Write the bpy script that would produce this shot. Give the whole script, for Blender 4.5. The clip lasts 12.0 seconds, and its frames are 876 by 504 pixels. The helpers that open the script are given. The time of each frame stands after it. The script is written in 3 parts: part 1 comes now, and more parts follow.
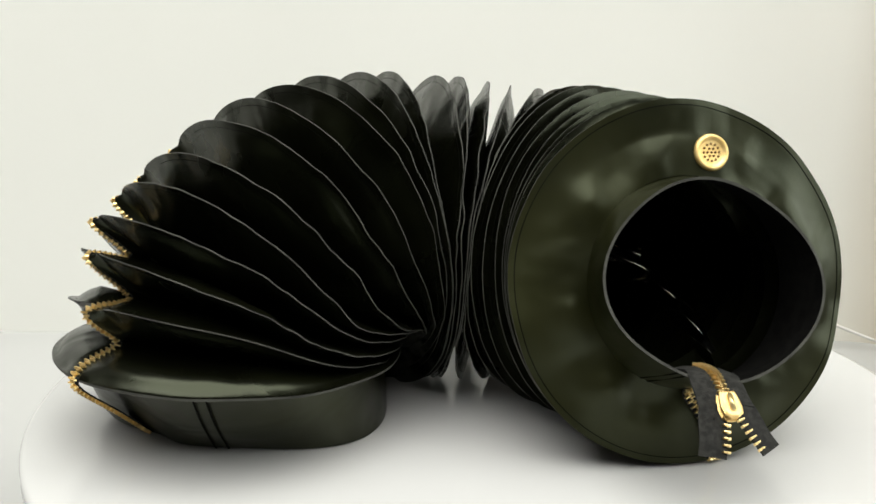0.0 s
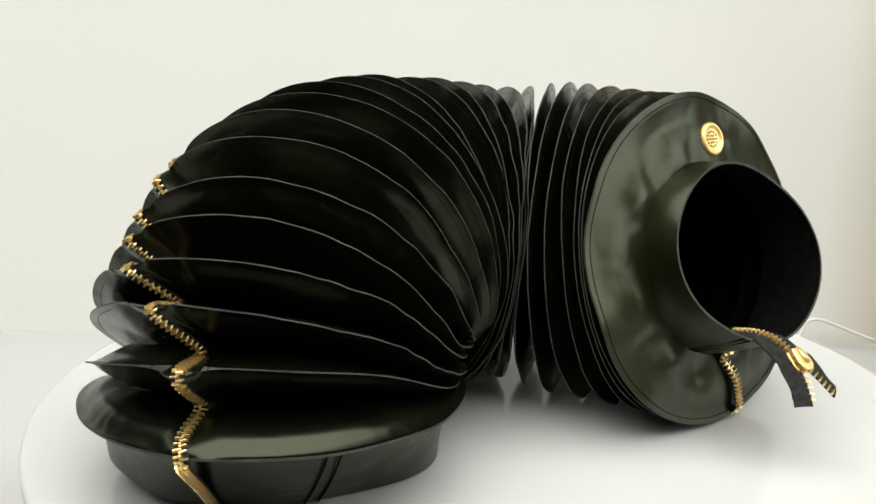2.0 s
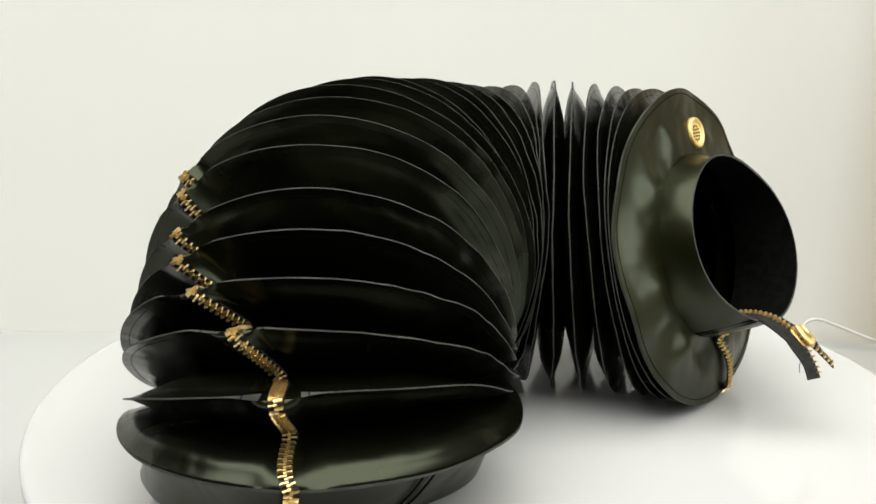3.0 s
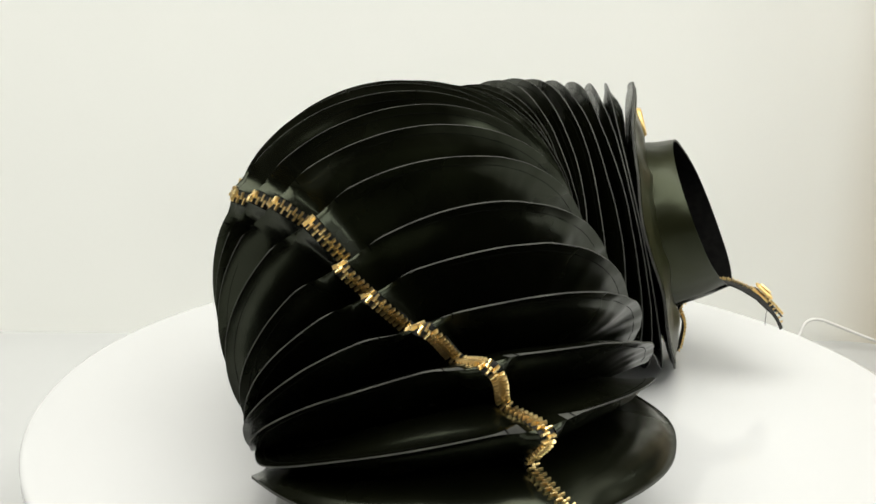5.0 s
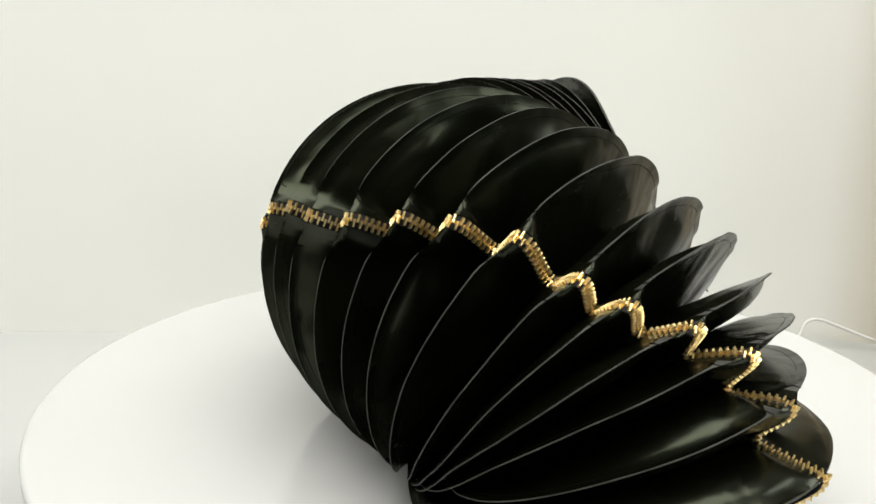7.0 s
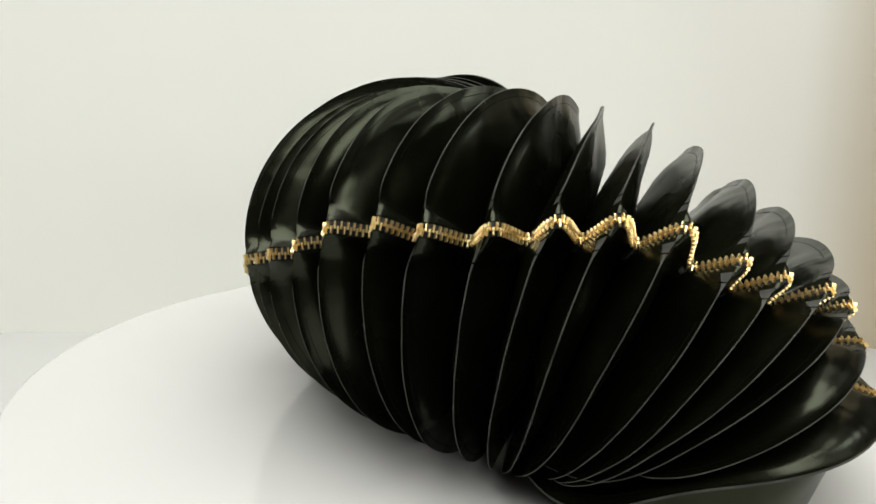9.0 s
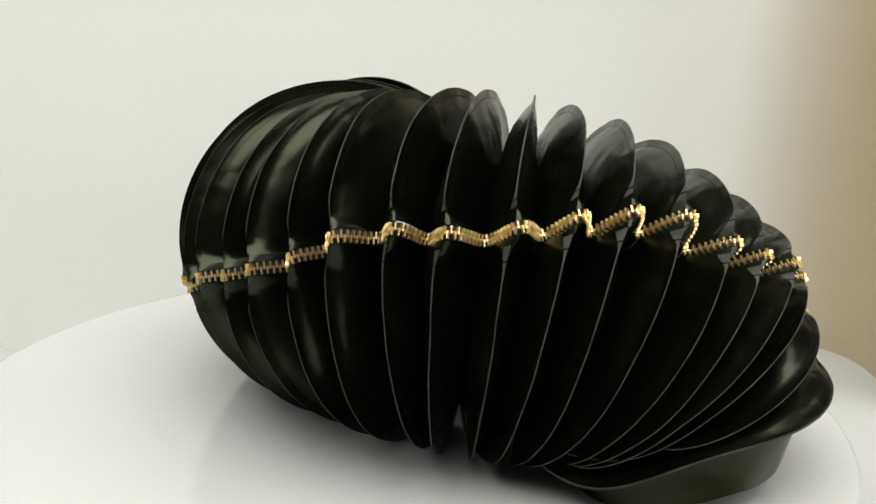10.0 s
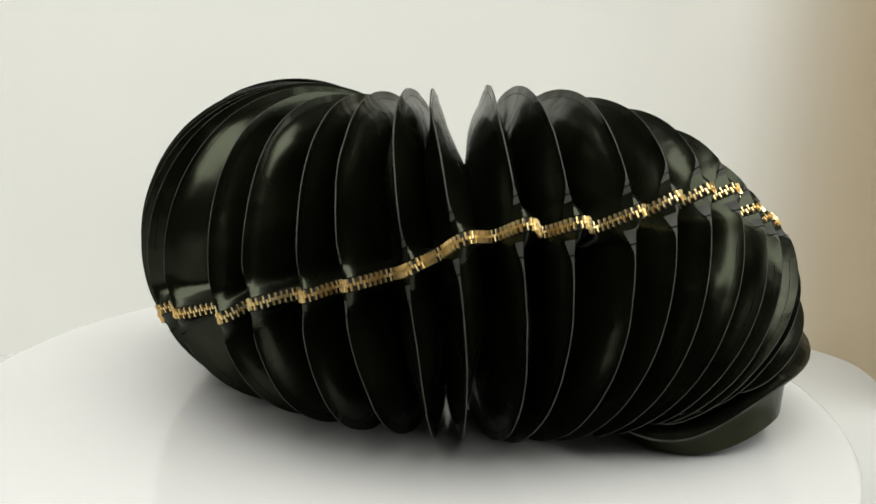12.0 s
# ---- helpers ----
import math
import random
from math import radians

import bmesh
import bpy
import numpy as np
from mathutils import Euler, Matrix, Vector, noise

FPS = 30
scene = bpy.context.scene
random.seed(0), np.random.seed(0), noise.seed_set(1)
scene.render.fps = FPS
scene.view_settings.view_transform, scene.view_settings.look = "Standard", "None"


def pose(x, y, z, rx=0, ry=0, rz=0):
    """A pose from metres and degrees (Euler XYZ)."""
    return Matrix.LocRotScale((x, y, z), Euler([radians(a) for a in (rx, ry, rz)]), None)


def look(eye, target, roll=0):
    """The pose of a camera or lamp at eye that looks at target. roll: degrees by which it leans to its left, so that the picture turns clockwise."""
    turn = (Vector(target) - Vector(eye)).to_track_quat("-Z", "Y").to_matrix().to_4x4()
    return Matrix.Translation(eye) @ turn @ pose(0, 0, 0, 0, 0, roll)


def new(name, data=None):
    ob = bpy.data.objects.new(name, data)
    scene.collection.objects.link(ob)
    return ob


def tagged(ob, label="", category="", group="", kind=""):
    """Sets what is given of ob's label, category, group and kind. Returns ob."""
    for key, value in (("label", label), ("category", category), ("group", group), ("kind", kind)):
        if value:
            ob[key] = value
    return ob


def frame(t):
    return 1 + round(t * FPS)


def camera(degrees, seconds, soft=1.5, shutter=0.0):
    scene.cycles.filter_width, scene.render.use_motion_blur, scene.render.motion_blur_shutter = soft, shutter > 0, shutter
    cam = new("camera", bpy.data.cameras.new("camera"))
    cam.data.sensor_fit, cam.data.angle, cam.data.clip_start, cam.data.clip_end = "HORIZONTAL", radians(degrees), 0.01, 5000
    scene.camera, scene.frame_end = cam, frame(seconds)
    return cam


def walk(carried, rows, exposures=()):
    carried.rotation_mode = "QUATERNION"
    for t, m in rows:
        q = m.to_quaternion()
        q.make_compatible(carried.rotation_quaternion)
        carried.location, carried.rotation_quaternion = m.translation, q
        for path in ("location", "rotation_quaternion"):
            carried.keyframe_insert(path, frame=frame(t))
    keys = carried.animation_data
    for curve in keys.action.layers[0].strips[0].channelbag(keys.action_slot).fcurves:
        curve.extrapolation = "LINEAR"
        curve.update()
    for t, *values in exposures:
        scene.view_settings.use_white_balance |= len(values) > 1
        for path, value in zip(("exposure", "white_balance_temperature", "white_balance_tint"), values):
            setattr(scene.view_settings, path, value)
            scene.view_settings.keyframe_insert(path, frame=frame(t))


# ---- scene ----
cam = camera(51.07, 12.0, soft=1.6)
EYE = (0.0, -0.6, 0.2534)
walk(cam, [
    (0.0, look(EYE, (-0.0558, 0.3663, 0.0021), 1.23)),
    (3.9, look(EYE, (-0.0558, 0.3663, 0.0021), 1.23)),
    (7.7, look(EYE, (-0.0558, 0.3663, 0.0021), 1.23)),
    (8.2, look((-0.0006, -0.6010, 0.2534), (-0.0500, 0.3660, 0.0024), 1.30)),
    (9.5, look((-0.0046, -0.6064, 0.2533), (0.0117, 0.3623, 0.0055), 1.87)),
    (10.0, look((-0.0039, -0.6051, 0.2500), (0.0407, 0.3645, 0.0095), 1.81)),
    (10.5, look((-0.0046, -0.6060, 0.2469), (0.0409, 0.3650, 0.0122), 1.82)),
    (11.0, look((-0.0033, -0.6060, 0.2448), (0.0414, 0.3660, 0.0141), 1.73)),
    (11.5, look((-0.0019, -0.6022, 0.2436), (0.0436, 0.3699, 0.0137), 1.49)),
    (12.0, look((0.0007, -0.5979, 0.2430), (0.0463, 0.3742, 0.0129), 1.42)),
], exposures=[(0.0, 0.0), (7.7, 0.0), (9.8, -0.15), (12.0, -0.15)])

# ---- world and lights ----
world = bpy.data.worlds.new("room_air")
scene.world = world
world.use_nodes = True
world.node_tree.nodes["Background"].inputs[0].default_value = (0.9, 0.95, 1.0, 1)
world.node_tree.nodes["Background"].inputs[1].default_value = 0.05


def area_lamp(name, eye, target, sx, sy, watts, colour):
    data = bpy.data.lights.new(name, "AREA")
    data.shape, data.size, data.size_y, data.energy, data.color = "RECTANGLE", sx, sy, watts, colour
    ob = new(name, data)
    ob.matrix_world = look(eye, target)
    return ob


area_lamp("ceiling_panel", (0.0, -0.92, 2.30), (0.0, -0.92, 0.0), 3.6, 2.8, 161, (1.0, 0.99, 0.93))
area_lamp("window_light", (1.9, -0.35, 0.75), (0.0, 0.0, 0.1), 1.3, 1.1, 20, (0.97, 1.0, 0.94))


# ---- materials ----
def material(name, rough=0.5, metal=0.0):
    m = bpy.data.materials.new(name)
    m.use_nodes = True
    b = m.node_tree.nodes["Principled BSDF"]
    b.inputs["Roughness"].default_value = rough
    b.inputs["Metallic"].default_value = metal
    return m, m.node_tree, b


def node(tree, kind, **values):
    n = tree.nodes.new(kind)
    for key, value in values.items():
        n.inputs[key.replace("_", " ")].default_value = value
    return n


def ramp(tree, fac, stops):
    r = tree.nodes.new("ShaderNodeValToRGB")
    while len(r.color_ramp.elements) < len(stops):
        r.color_ramp.elements.new(0.5)
    for e, (at, c) in zip(r.color_ramp.elements, stops):
        e.position, e.color = at, (*c, 1)
    tree.links.new(fac, r.inputs[0])
    return r


def noisy(name, rough, stops, scale, bump=0.0, bump_scale=0.0, rough_span=0.0, metal=0.0, distance=0.001):
    """A surface whose colour wanders between stops, with fine relief."""
    m, tree, b = material(name, rough, metal)
    pos = tree.nodes.new("ShaderNodeTexCoord")
    broad = node(tree, "ShaderNodeTexNoise", Scale=scale, Detail=5.0)
    tree.links.new(pos.outputs["Object"], broad.inputs["Vector"])
    tree.links.new(ramp(tree, broad.outputs["Fac"], stops).outputs[0], b.inputs["Base Color"])
    if rough_span:
        span = node(tree, "ShaderNodeMapRange", To_Min=rough - rough_span, To_Max=rough + rough_span)
        tree.links.new(broad.outputs["Fac"], span.inputs["Value"])
        tree.links.new(span.outputs[0], b.inputs["Roughness"])
    if bump:
        fine = node(tree, "ShaderNodeTexNoise", Scale=bump_scale, Detail=4.0)
        tree.links.new(pos.outputs["Object"], fine.inputs["Vector"])
        bm_ = node(tree, "ShaderNodeBump", Strength=bump, Distance=distance)
        tree.links.new(fine.outputs["Fac"], bm_.inputs["Height"])
        tree.links.new(bm_.outputs[0], b.inputs["Normal"])
    return m


def leather_material(name, dark, light, rough0, rough1, bump, gloss):
    m, tree, b = material(name, 0.36)
    pos = tree.nodes.new("ShaderNodeTexCoord")
    tone = node(tree, "ShaderNodeTexNoise", Scale=14.0, Detail=4.0)
    grain = node(tree, "ShaderNodeTexVoronoi", Scale=900.0)
    crease = node(tree, "ShaderNodeTexNoise", Scale=22.0, Detail=2.0, Distortion=0.5)
    for n in (tone, grain, crease):
        tree.links.new(pos.outputs["Object"], n.inputs["Vector"])
    tree.links.new(ramp(tree, tone.outputs["Fac"], [(0.3, dark), (0.7, light)]).outputs[0], b.inputs["Base Color"])
    span = node(tree, "ShaderNodeMapRange", To_Min=rough0, To_Max=rough1)
    tree.links.new(tone.outputs["Fac"], span.inputs["Value"])
    tree.links.new(span.outputs[0], b.inputs["Roughness"])
    b.inputs["Specular IOR Level"].default_value = gloss
    b.inputs["Specular Tint"].default_value = (0.90, 1.0, 0.70, 1)
    low = node(tree, "ShaderNodeBump", Strength=bump, Distance=0.004)
    tree.links.new(crease.outputs["Fac"], low.inputs["Height"])
    high = node(tree, "ShaderNodeBump", Strength=0.05, Distance=0.0004)
    tree.links.new(grain.outputs["Distance"], high.inputs["Height"])
    tree.links.new(low.outputs[0], high.inputs["Normal"])
    tree.links.new(high.outputs[0], b.inputs["Normal"])
    return m


LEATHER = leather_material("black_leather", (0.0008, 0.0009, 0.0004), (0.0030, 0.0033, 0.0013), 0.20, 0.34, 0.62, 0.36)
OLIVE_LEATHER = leather_material("olive_black_leather", (0.0050, 0.0054, 0.0018), (0.0150, 0.0155, 0.0052), 0.25, 0.38, 0.55, 0.34)
RAW_EDGE = noisy("raw_leather_edge", 0.8, [(0.3, (0.012, 0.012, 0.010)), (0.7, (0.052, 0.053, 0.044))], 70, 0.3, 1500)
# near-black and glossless: shade inside the cuffs is put into the colour
CUFF_SHADE = noisy("cuff_inside_shade", 0.9, [(0.4, (0.0012, 0.0012, 0.0011)), (0.6, (0.003, 0.003, 0.0026))], 200, 0.3, 1500)
CUFF_SHADE.node_tree.nodes["Principled BSDF"].inputs["Specular IOR Level"].default_value = 0.06
THREAD = noisy("black_thread", 0.7, [(0.4, (0.0016, 0.0016, 0.0013)), (0.6, (0.004, 0.004, 0.003))], 400)
THREAD.node_tree.nodes["Principled BSDF"].inputs["Specular IOR Level"].default_value = 0.04
TAPE = noisy("black_zip_tape", 0.85, [(0.4, (0.013, 0.013, 0.012)), (0.6, (0.025, 0.025, 0.023))], 300, 0.5, 1800)
TAPE.node_tree.nodes["Principled BSDF"].inputs["Specular IOR Level"].default_value = 0.15
BRASS = noisy("polished_brass", 0.40, [(0.35, (0.85, 0.62, 0.26)), (0.65, (0.95, 0.80, 0.45))], 160, 0.1, 900, 0.08, 1.0)
BRASS_SATIN = noisy("satin_brass", 0.52, [(0.35, (0.84, 0.58, 0.22)), (0.65, (0.93, 0.70, 0.32))], 260, 0.1, 1200, 0.06, 0.9)
# brass darkened to carry the shade of the button's holes
BRASS_SHADE = noisy("shaded_brass_hole", 0.5, [(0.35, (0.10, 0.05, 0.012)), (0.65, (0.2, 0.11, 0.03))], 300, metal=0.6)
DISC_WHITE = noisy("white_laminate", 0.09, [(0.3, (0.495, 0.497, 0.495)), (0.7, (0.525, 0.527, 0.525))], 3, 0.02, 220, 0.03)
TABLE_WHITE = noisy("grey_white_tabletop", 0.45, [(0.3, (0.41, 0.415, 0.41)), (0.7, (0.45, 0.455, 0.45))], 3, 0.05, 180)


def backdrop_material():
    """Paper coloured off-white, blending along object x to beige towards one end."""
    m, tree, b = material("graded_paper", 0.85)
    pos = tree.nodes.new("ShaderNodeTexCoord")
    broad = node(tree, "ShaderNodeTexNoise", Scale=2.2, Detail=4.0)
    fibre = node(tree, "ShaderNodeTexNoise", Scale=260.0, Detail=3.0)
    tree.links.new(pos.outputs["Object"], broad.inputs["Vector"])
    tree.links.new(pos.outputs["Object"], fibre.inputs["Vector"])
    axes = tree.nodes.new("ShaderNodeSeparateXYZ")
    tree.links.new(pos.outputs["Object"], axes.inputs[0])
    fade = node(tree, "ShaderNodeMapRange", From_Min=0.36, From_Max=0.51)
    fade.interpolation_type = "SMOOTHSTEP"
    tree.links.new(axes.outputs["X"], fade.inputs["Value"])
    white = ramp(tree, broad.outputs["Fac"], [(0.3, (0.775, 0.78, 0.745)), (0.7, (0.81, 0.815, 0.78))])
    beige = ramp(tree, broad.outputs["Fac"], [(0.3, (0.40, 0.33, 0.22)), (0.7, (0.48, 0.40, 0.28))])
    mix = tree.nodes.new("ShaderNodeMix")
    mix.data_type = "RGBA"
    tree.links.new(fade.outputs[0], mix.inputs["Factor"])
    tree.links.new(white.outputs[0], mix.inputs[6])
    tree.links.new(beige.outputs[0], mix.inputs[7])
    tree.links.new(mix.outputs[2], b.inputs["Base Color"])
    relief = node(tree, "ShaderNodeBump", Strength=0.05, Distance=0.0005)
    tree.links.new(fibre.outputs["Fac"], relief.inputs["Height"])
    tree.links.new(relief.outputs[0], b.inputs["Normal"])
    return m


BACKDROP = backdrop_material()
CEILING_WHITE = noisy("white_ceiling_paint", 0.9, [(0.3, (0.74, 0.74, 0.71)), (0.7, (0.8, 0.8, 0.77))], 1.5, 0.05, 90)
# lack of light in the room is put into its wall colour
ROOM_UNLIT = noisy("unlit_room_tone", 0.9, [(0.3, (0.10, 0.095, 0.085)), (0.7, (0.14, 0.13, 0.12))], 1.5, 0.05, 90)
CABLE_WHITE = noisy("white_cable_sheath", 0.45, [(0.3, (0.60, 0.60, 0.585)), (0.7, (0.66, 0.66, 0.645))], 60)
BASE_GREY = noisy("grey_plastic", 0.5, [(0.3, (0.3, 0.3, 0.3)), (0.7, (0.36, 0.36, 0.36))], 30, 0.1, 700)


# ---- helpers for meshes ----
UP = Vector((0, 0, 1))


def finish(ob, smooth=True):
    for f in ob.data.polygons:
        f.use_smooth = smooth
    return ob


def part(name, bm, mats, parent=None, label="", smooth=True):
    mesh = bpy.data.meshes.new(name)
    bmesh.ops.recalc_face_normals(bm, faces=bm.faces)
    for edge in bm.edges:
        if len(edge.link_faces) == 2 and edge.calc_face_angle() > radians(66):
            edge.smooth = False
    bm.to_mesh(mesh)
    bm.free()
    for m in mats if isinstance(mats, (list, tuple)) else [mats]:
        mesh.materials.append(m)
    ob = finish(new(name, mesh), smooth)
    ob.parent = parent
    return tagged(ob, label)


def box_bm(x0, y0, z0, x1, y1, z1, bevel=0.0, segments=2):
    bm = bmesh.new()
    bmesh.ops.create_cube(bm, size=1)
    for v in bm.verts:
        v.co = Vector((x0 + (v.co.x + 0.5) * (x1 - x0), y0 + (v.co.y + 0.5) * (y1 - y0), z0 + (v.co.z + 0.5) * (z1 - z0)))
    if bevel:
        bmesh.ops.bevel(bm, geom=bm.edges[:], offset=bevel, segments=segments, affect="EDGES")
    return bm


def lathe_bm(profile, steps=96):
    """Profile of (radius, z) turned about z; a radius of 0 closes it."""
    bm = bmesh.new()
    rings = []
    for r, z in profile:
        if r == 0:
            rings.append([bm.verts.new((0, 0, z))] * steps)
        else:
            rings.append([bm.verts.new((r * math.cos(2 * math.pi * i / steps), r * math.sin(2 * math.pi * i / steps), z)) for i in range(steps)])
    for a, b in zip(rings, rings[1:]):
        for i in range(steps):
            j = (i + 1) % steps
            face = [a[i], a[j], b[j], b[i]]
            face = [v for n, v in enumerate(face) if v not in face[:n]]
            if len(face) > 2:
                bm.faces.new(face)
    return bm


def tube_bm(points, radius, sides=8, closed=False):
    bm = bmesh.new()
    pts = [Vector(p) for p in points]
    rings = []
    for i, p in enumerate(pts):
        if closed:
            d = pts[(i + 1) % len(pts)] - pts[i - 1]
        else:
            d = pts[min(i + 1, len(pts) - 1)] - pts[max(i - 1, 0)]
        d.normalize()
        a = d.orthogonal().normalized() if i == 0 else (a - d * a.dot(d)).normalized()
        b = d.cross(a)
        rings.append([bm.verts.new(p + radius * (math.cos(2 * math.pi * s / sides) * a + math.sin(2 * math.pi * s / sides) * b)) for s in range(sides)])
    pairs = list(zip(rings, rings[1:])) + ([(rings[-1], rings[0])] if closed else [])
    for a_, b_ in pairs:
        for s in range(sides):
            bm.faces.new((a_[s], a_[(s + 1) % sides], b_[(s + 1) % sides], b_[s]))
    if not closed:
        bm.faces.new(rings[0][::-1])
        bm.faces.new(rings[-1])
    return bm


def sheet(bm, lines, slot, closed=False):
    """A strip of faces across rows of points, not welded to its neighbours, so that edges stay crisp."""
    rows = [[bm.verts.new(p) for p in line] for line in lines]
    pairs = list(zip(rows, rows[1:])) + ([(rows[-1], rows[0])] if closed else [])
    for r0, r1 in pairs:
        for j in range(len(r0) - 1):
            bm.faces.new((r0[j], r0[j + 1], r1[j + 1], r1[j])).material_index = slot


def thing(name, label, category, group="", kind=""):
    return tagged(new(name), label, category, group, kind)


# ---- setting ----
TABLE_Z = -0.10
table_top = tagged(part("table_top", box_bm(-1.3, -1.5, TABLE_Z - 0.03, 0.9, 0.75, TABLE_Z, 0.004), TABLE_WHITE, smooth=False), "pale grey-white smooth table top below the turntable", "table", kind="structure")
for x, y in ((-1.22, -1.42), (0.82, -1.42), (-1.22, 0.67), (0.82, 0.67)):
    part("leg", box_bm(x - 0.03, y - 0.03, -0.85, x + 0.03, y + 0.03, TABLE_Z - 0.03, 0.004), TABLE_WHITE, table_top, smooth=False)


def backdrop_bm():
    """An upright sheet that runs behind the turntable and curves round at its far end."""
    line = [Vector((x, 0.384 + 0.0875 * x, 0)) for x in (-1.3, -0.9, -0.5, -0.1, 0.2, 0.36)]
    turn_ = math.atan(0.0875)
    r, c_ = 0.10, Vector((0.40, 0.419, 0))
    mid = c_ + Vector((math.sin(turn_), -math.cos(turn_), 0)) * r
    for i in range(0, 13):
        a = radians(90) + turn_ - radians(104) * i / 12
        line.append(mid + Vector((math.cos(a), math.sin(a), 0)) * r)
    d = (line[-1] - line[-2]).normalized()
    line += [line[-1] + d * t for t in (0.05, 0.1)]
    bm = bmesh.new()
    front, back_ = [], []
    for i, p in enumerate(line):
        t = (line[min(i + 1, len(line) - 1)] - line[max(i - 1, 0)]).normalized()
        back = Vector((-t.y, t.x, 0)) * 0.003
        front.append((p + UP * (TABLE_Z - 0.002), p + UP * (TABLE_Z + 0.6)))
        back_.append((p + back + UP * (TABLE_Z - 0.002), p + back + UP * (TABLE_Z + 0.6)))
    sheet(bm, front, 0)
    sheet(bm, back_, 0)
    sheet(bm, [(a[1], b[1]) for a, b in zip(front, back_)], 0)
    sheet(bm, [(a[0], b[0]) for a, b in zip(front, back_)], 0)
    sheet(bm, [front[0], back_[0]], 0)
    sheet(bm, [front[-1], back_[-1]], 0)
    bmesh.ops.remove_doubles(bm, verts=bm.verts, dist=1e-5)
    return bm


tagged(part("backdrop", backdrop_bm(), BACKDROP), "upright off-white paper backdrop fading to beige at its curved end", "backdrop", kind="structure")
tagged(part("ceiling", box_bm(-3, -4, 2.4, 3, 2, 2.45), CEILING_WHITE, smooth=False), "plain white ceiling", "ceiling", kind="structure")
# the unseen room around the table; dark colour stands in for missing light
for name, b in (("floor", (-3, -4, -0.9, 3, 2, -0.85)), ("wall_south", (-3, -4.1, -0.85, 3, -4, 2.4)),
                ("wall_west", (-3.1, -4, -0.85, -3, 2, 2.4)), ("wall_far_east", (3, -4, -0.85, 3.1, 2, 2.4)), ("wall_far_north", (-3, 2, -0.85, 3, 2.1, 2.4))):
    tagged(part(name, box_bm(*b), ROOM_UNLIT, smooth=False), "unseen room surface coloured dark for an unlit room", name.split("_")[0], kind="structure")

# ---- turntable ----
turntable = thing("turntable", "round white turntable with a flat glossy top", "turntable")
part("disc", lathe_bm([(0, 0.0), (0.1, 0.0), (0.2, 0.0), (0.2945, 0.0), (0.2955, 0.0), (0.2975, -0.0006), (0.2985, -0.002), (0.2985, -0.010), (0.297, -0.012), (0.2, -0.012), (0, -0.012)], 160), DISC_WHITE, turntable, "white laminate disc")
part("turntable_base", lathe_bm([(0, -0.0125), (0.12, -0.0125), (0.2, -0.02), (0.205, -0.03), (0.205, TABLE_Z + 0.004), (0.2, TABLE_Z + 0.001), (0, TABLE_Z + 0.001)], 96), DISC_WHITE, turntable, "round white motor base")

cable = [(0.28, 0.352, -0.097), (0.325, 0.372, -0.096), (0.345, 0.385, -0.086), (0.352, 0.39, -0.073), (0.36, 0.392, -0.067), (0.372, 0.392, -0.067), (0.388, 0.394, -0.073), (0.41, 0.394, -0.081), (0.436, 0.392, -0.090), (0.452, 0.399, -0.097), (0.466, 0.43, -0.0975)]


def smooth_path(points, n):
    """Catmull-Rom through the points."""
    pts = [Vector(p) for p in points]
    out = []
    for i in range(len(pts) - 1):
        a, b, c, d = pts[max(i - 1, 0)], pts[i], pts[i + 1], pts[min(i + 2, len(pts) - 1)]
        for s in range(n):
            t = s / n
            out.append(0.5 * (2 * b + (c - a) * t + (2 * a - 5 * b + 4 * c - d) * t * t + (3 * b - a - 3 * c + d) * t ** 3))
    return out + [pts[-1]]


tagged(part("power_cable", tube_bm(smooth_path(cable, 8), 0.0018), CABLE_WHITE), "thin white power cable arching up behind the turntable", "cable")

# ---- bellows ----
R, R_IN, LAST = 0.1060, 0.060, 25
# plate number and its centre
CENTRES = [
    (0, (-0.1596, -0.0619, 0.0489)),
    (1, (-0.1592, -0.0594, 0.0510)),
    (2, (-0.1557, -0.0555, 0.0631)),
    (3, (-0.1539, -0.0501, 0.0720)),
    (4, (-0.1473, -0.0433, 0.0779)),
    (5, (-0.1403, -0.0345, 0.0852)),
    (6, (-0.1320, -0.0211, 0.0942)),
    (7, (-0.1215, -0.0110, 0.0999)),
    (8, (-0.1093, -0.0002, 0.1035)),
    (9, (-0.0990, 0.0098, 0.1064)),
    (10, (-0.0826, 0.0185, 0.1065)),
    (11, (-0.0725, 0.0256, 0.1076)),
    (12, (-0.0529, 0.0341, 0.1066)),
    (13, (-0.0399, 0.0365, 0.1063)),
    (14, (-0.0226, 0.0372, 0.1053)),
    (15, (-0.0064, 0.0374, 0.1036)),
    (16, (0.0124, 0.0372, 0.1035)),
    (17, (0.0268, 0.0335, 0.1035)),
    (18, (0.0454, 0.0214, 0.1030)),
    (20, (0.0748, -0.0073, 0.1020)),
    (22, (0.0983, -0.0401, 0.1028)),
    (25, (0.1128, -0.0782, 0.1050)),
]
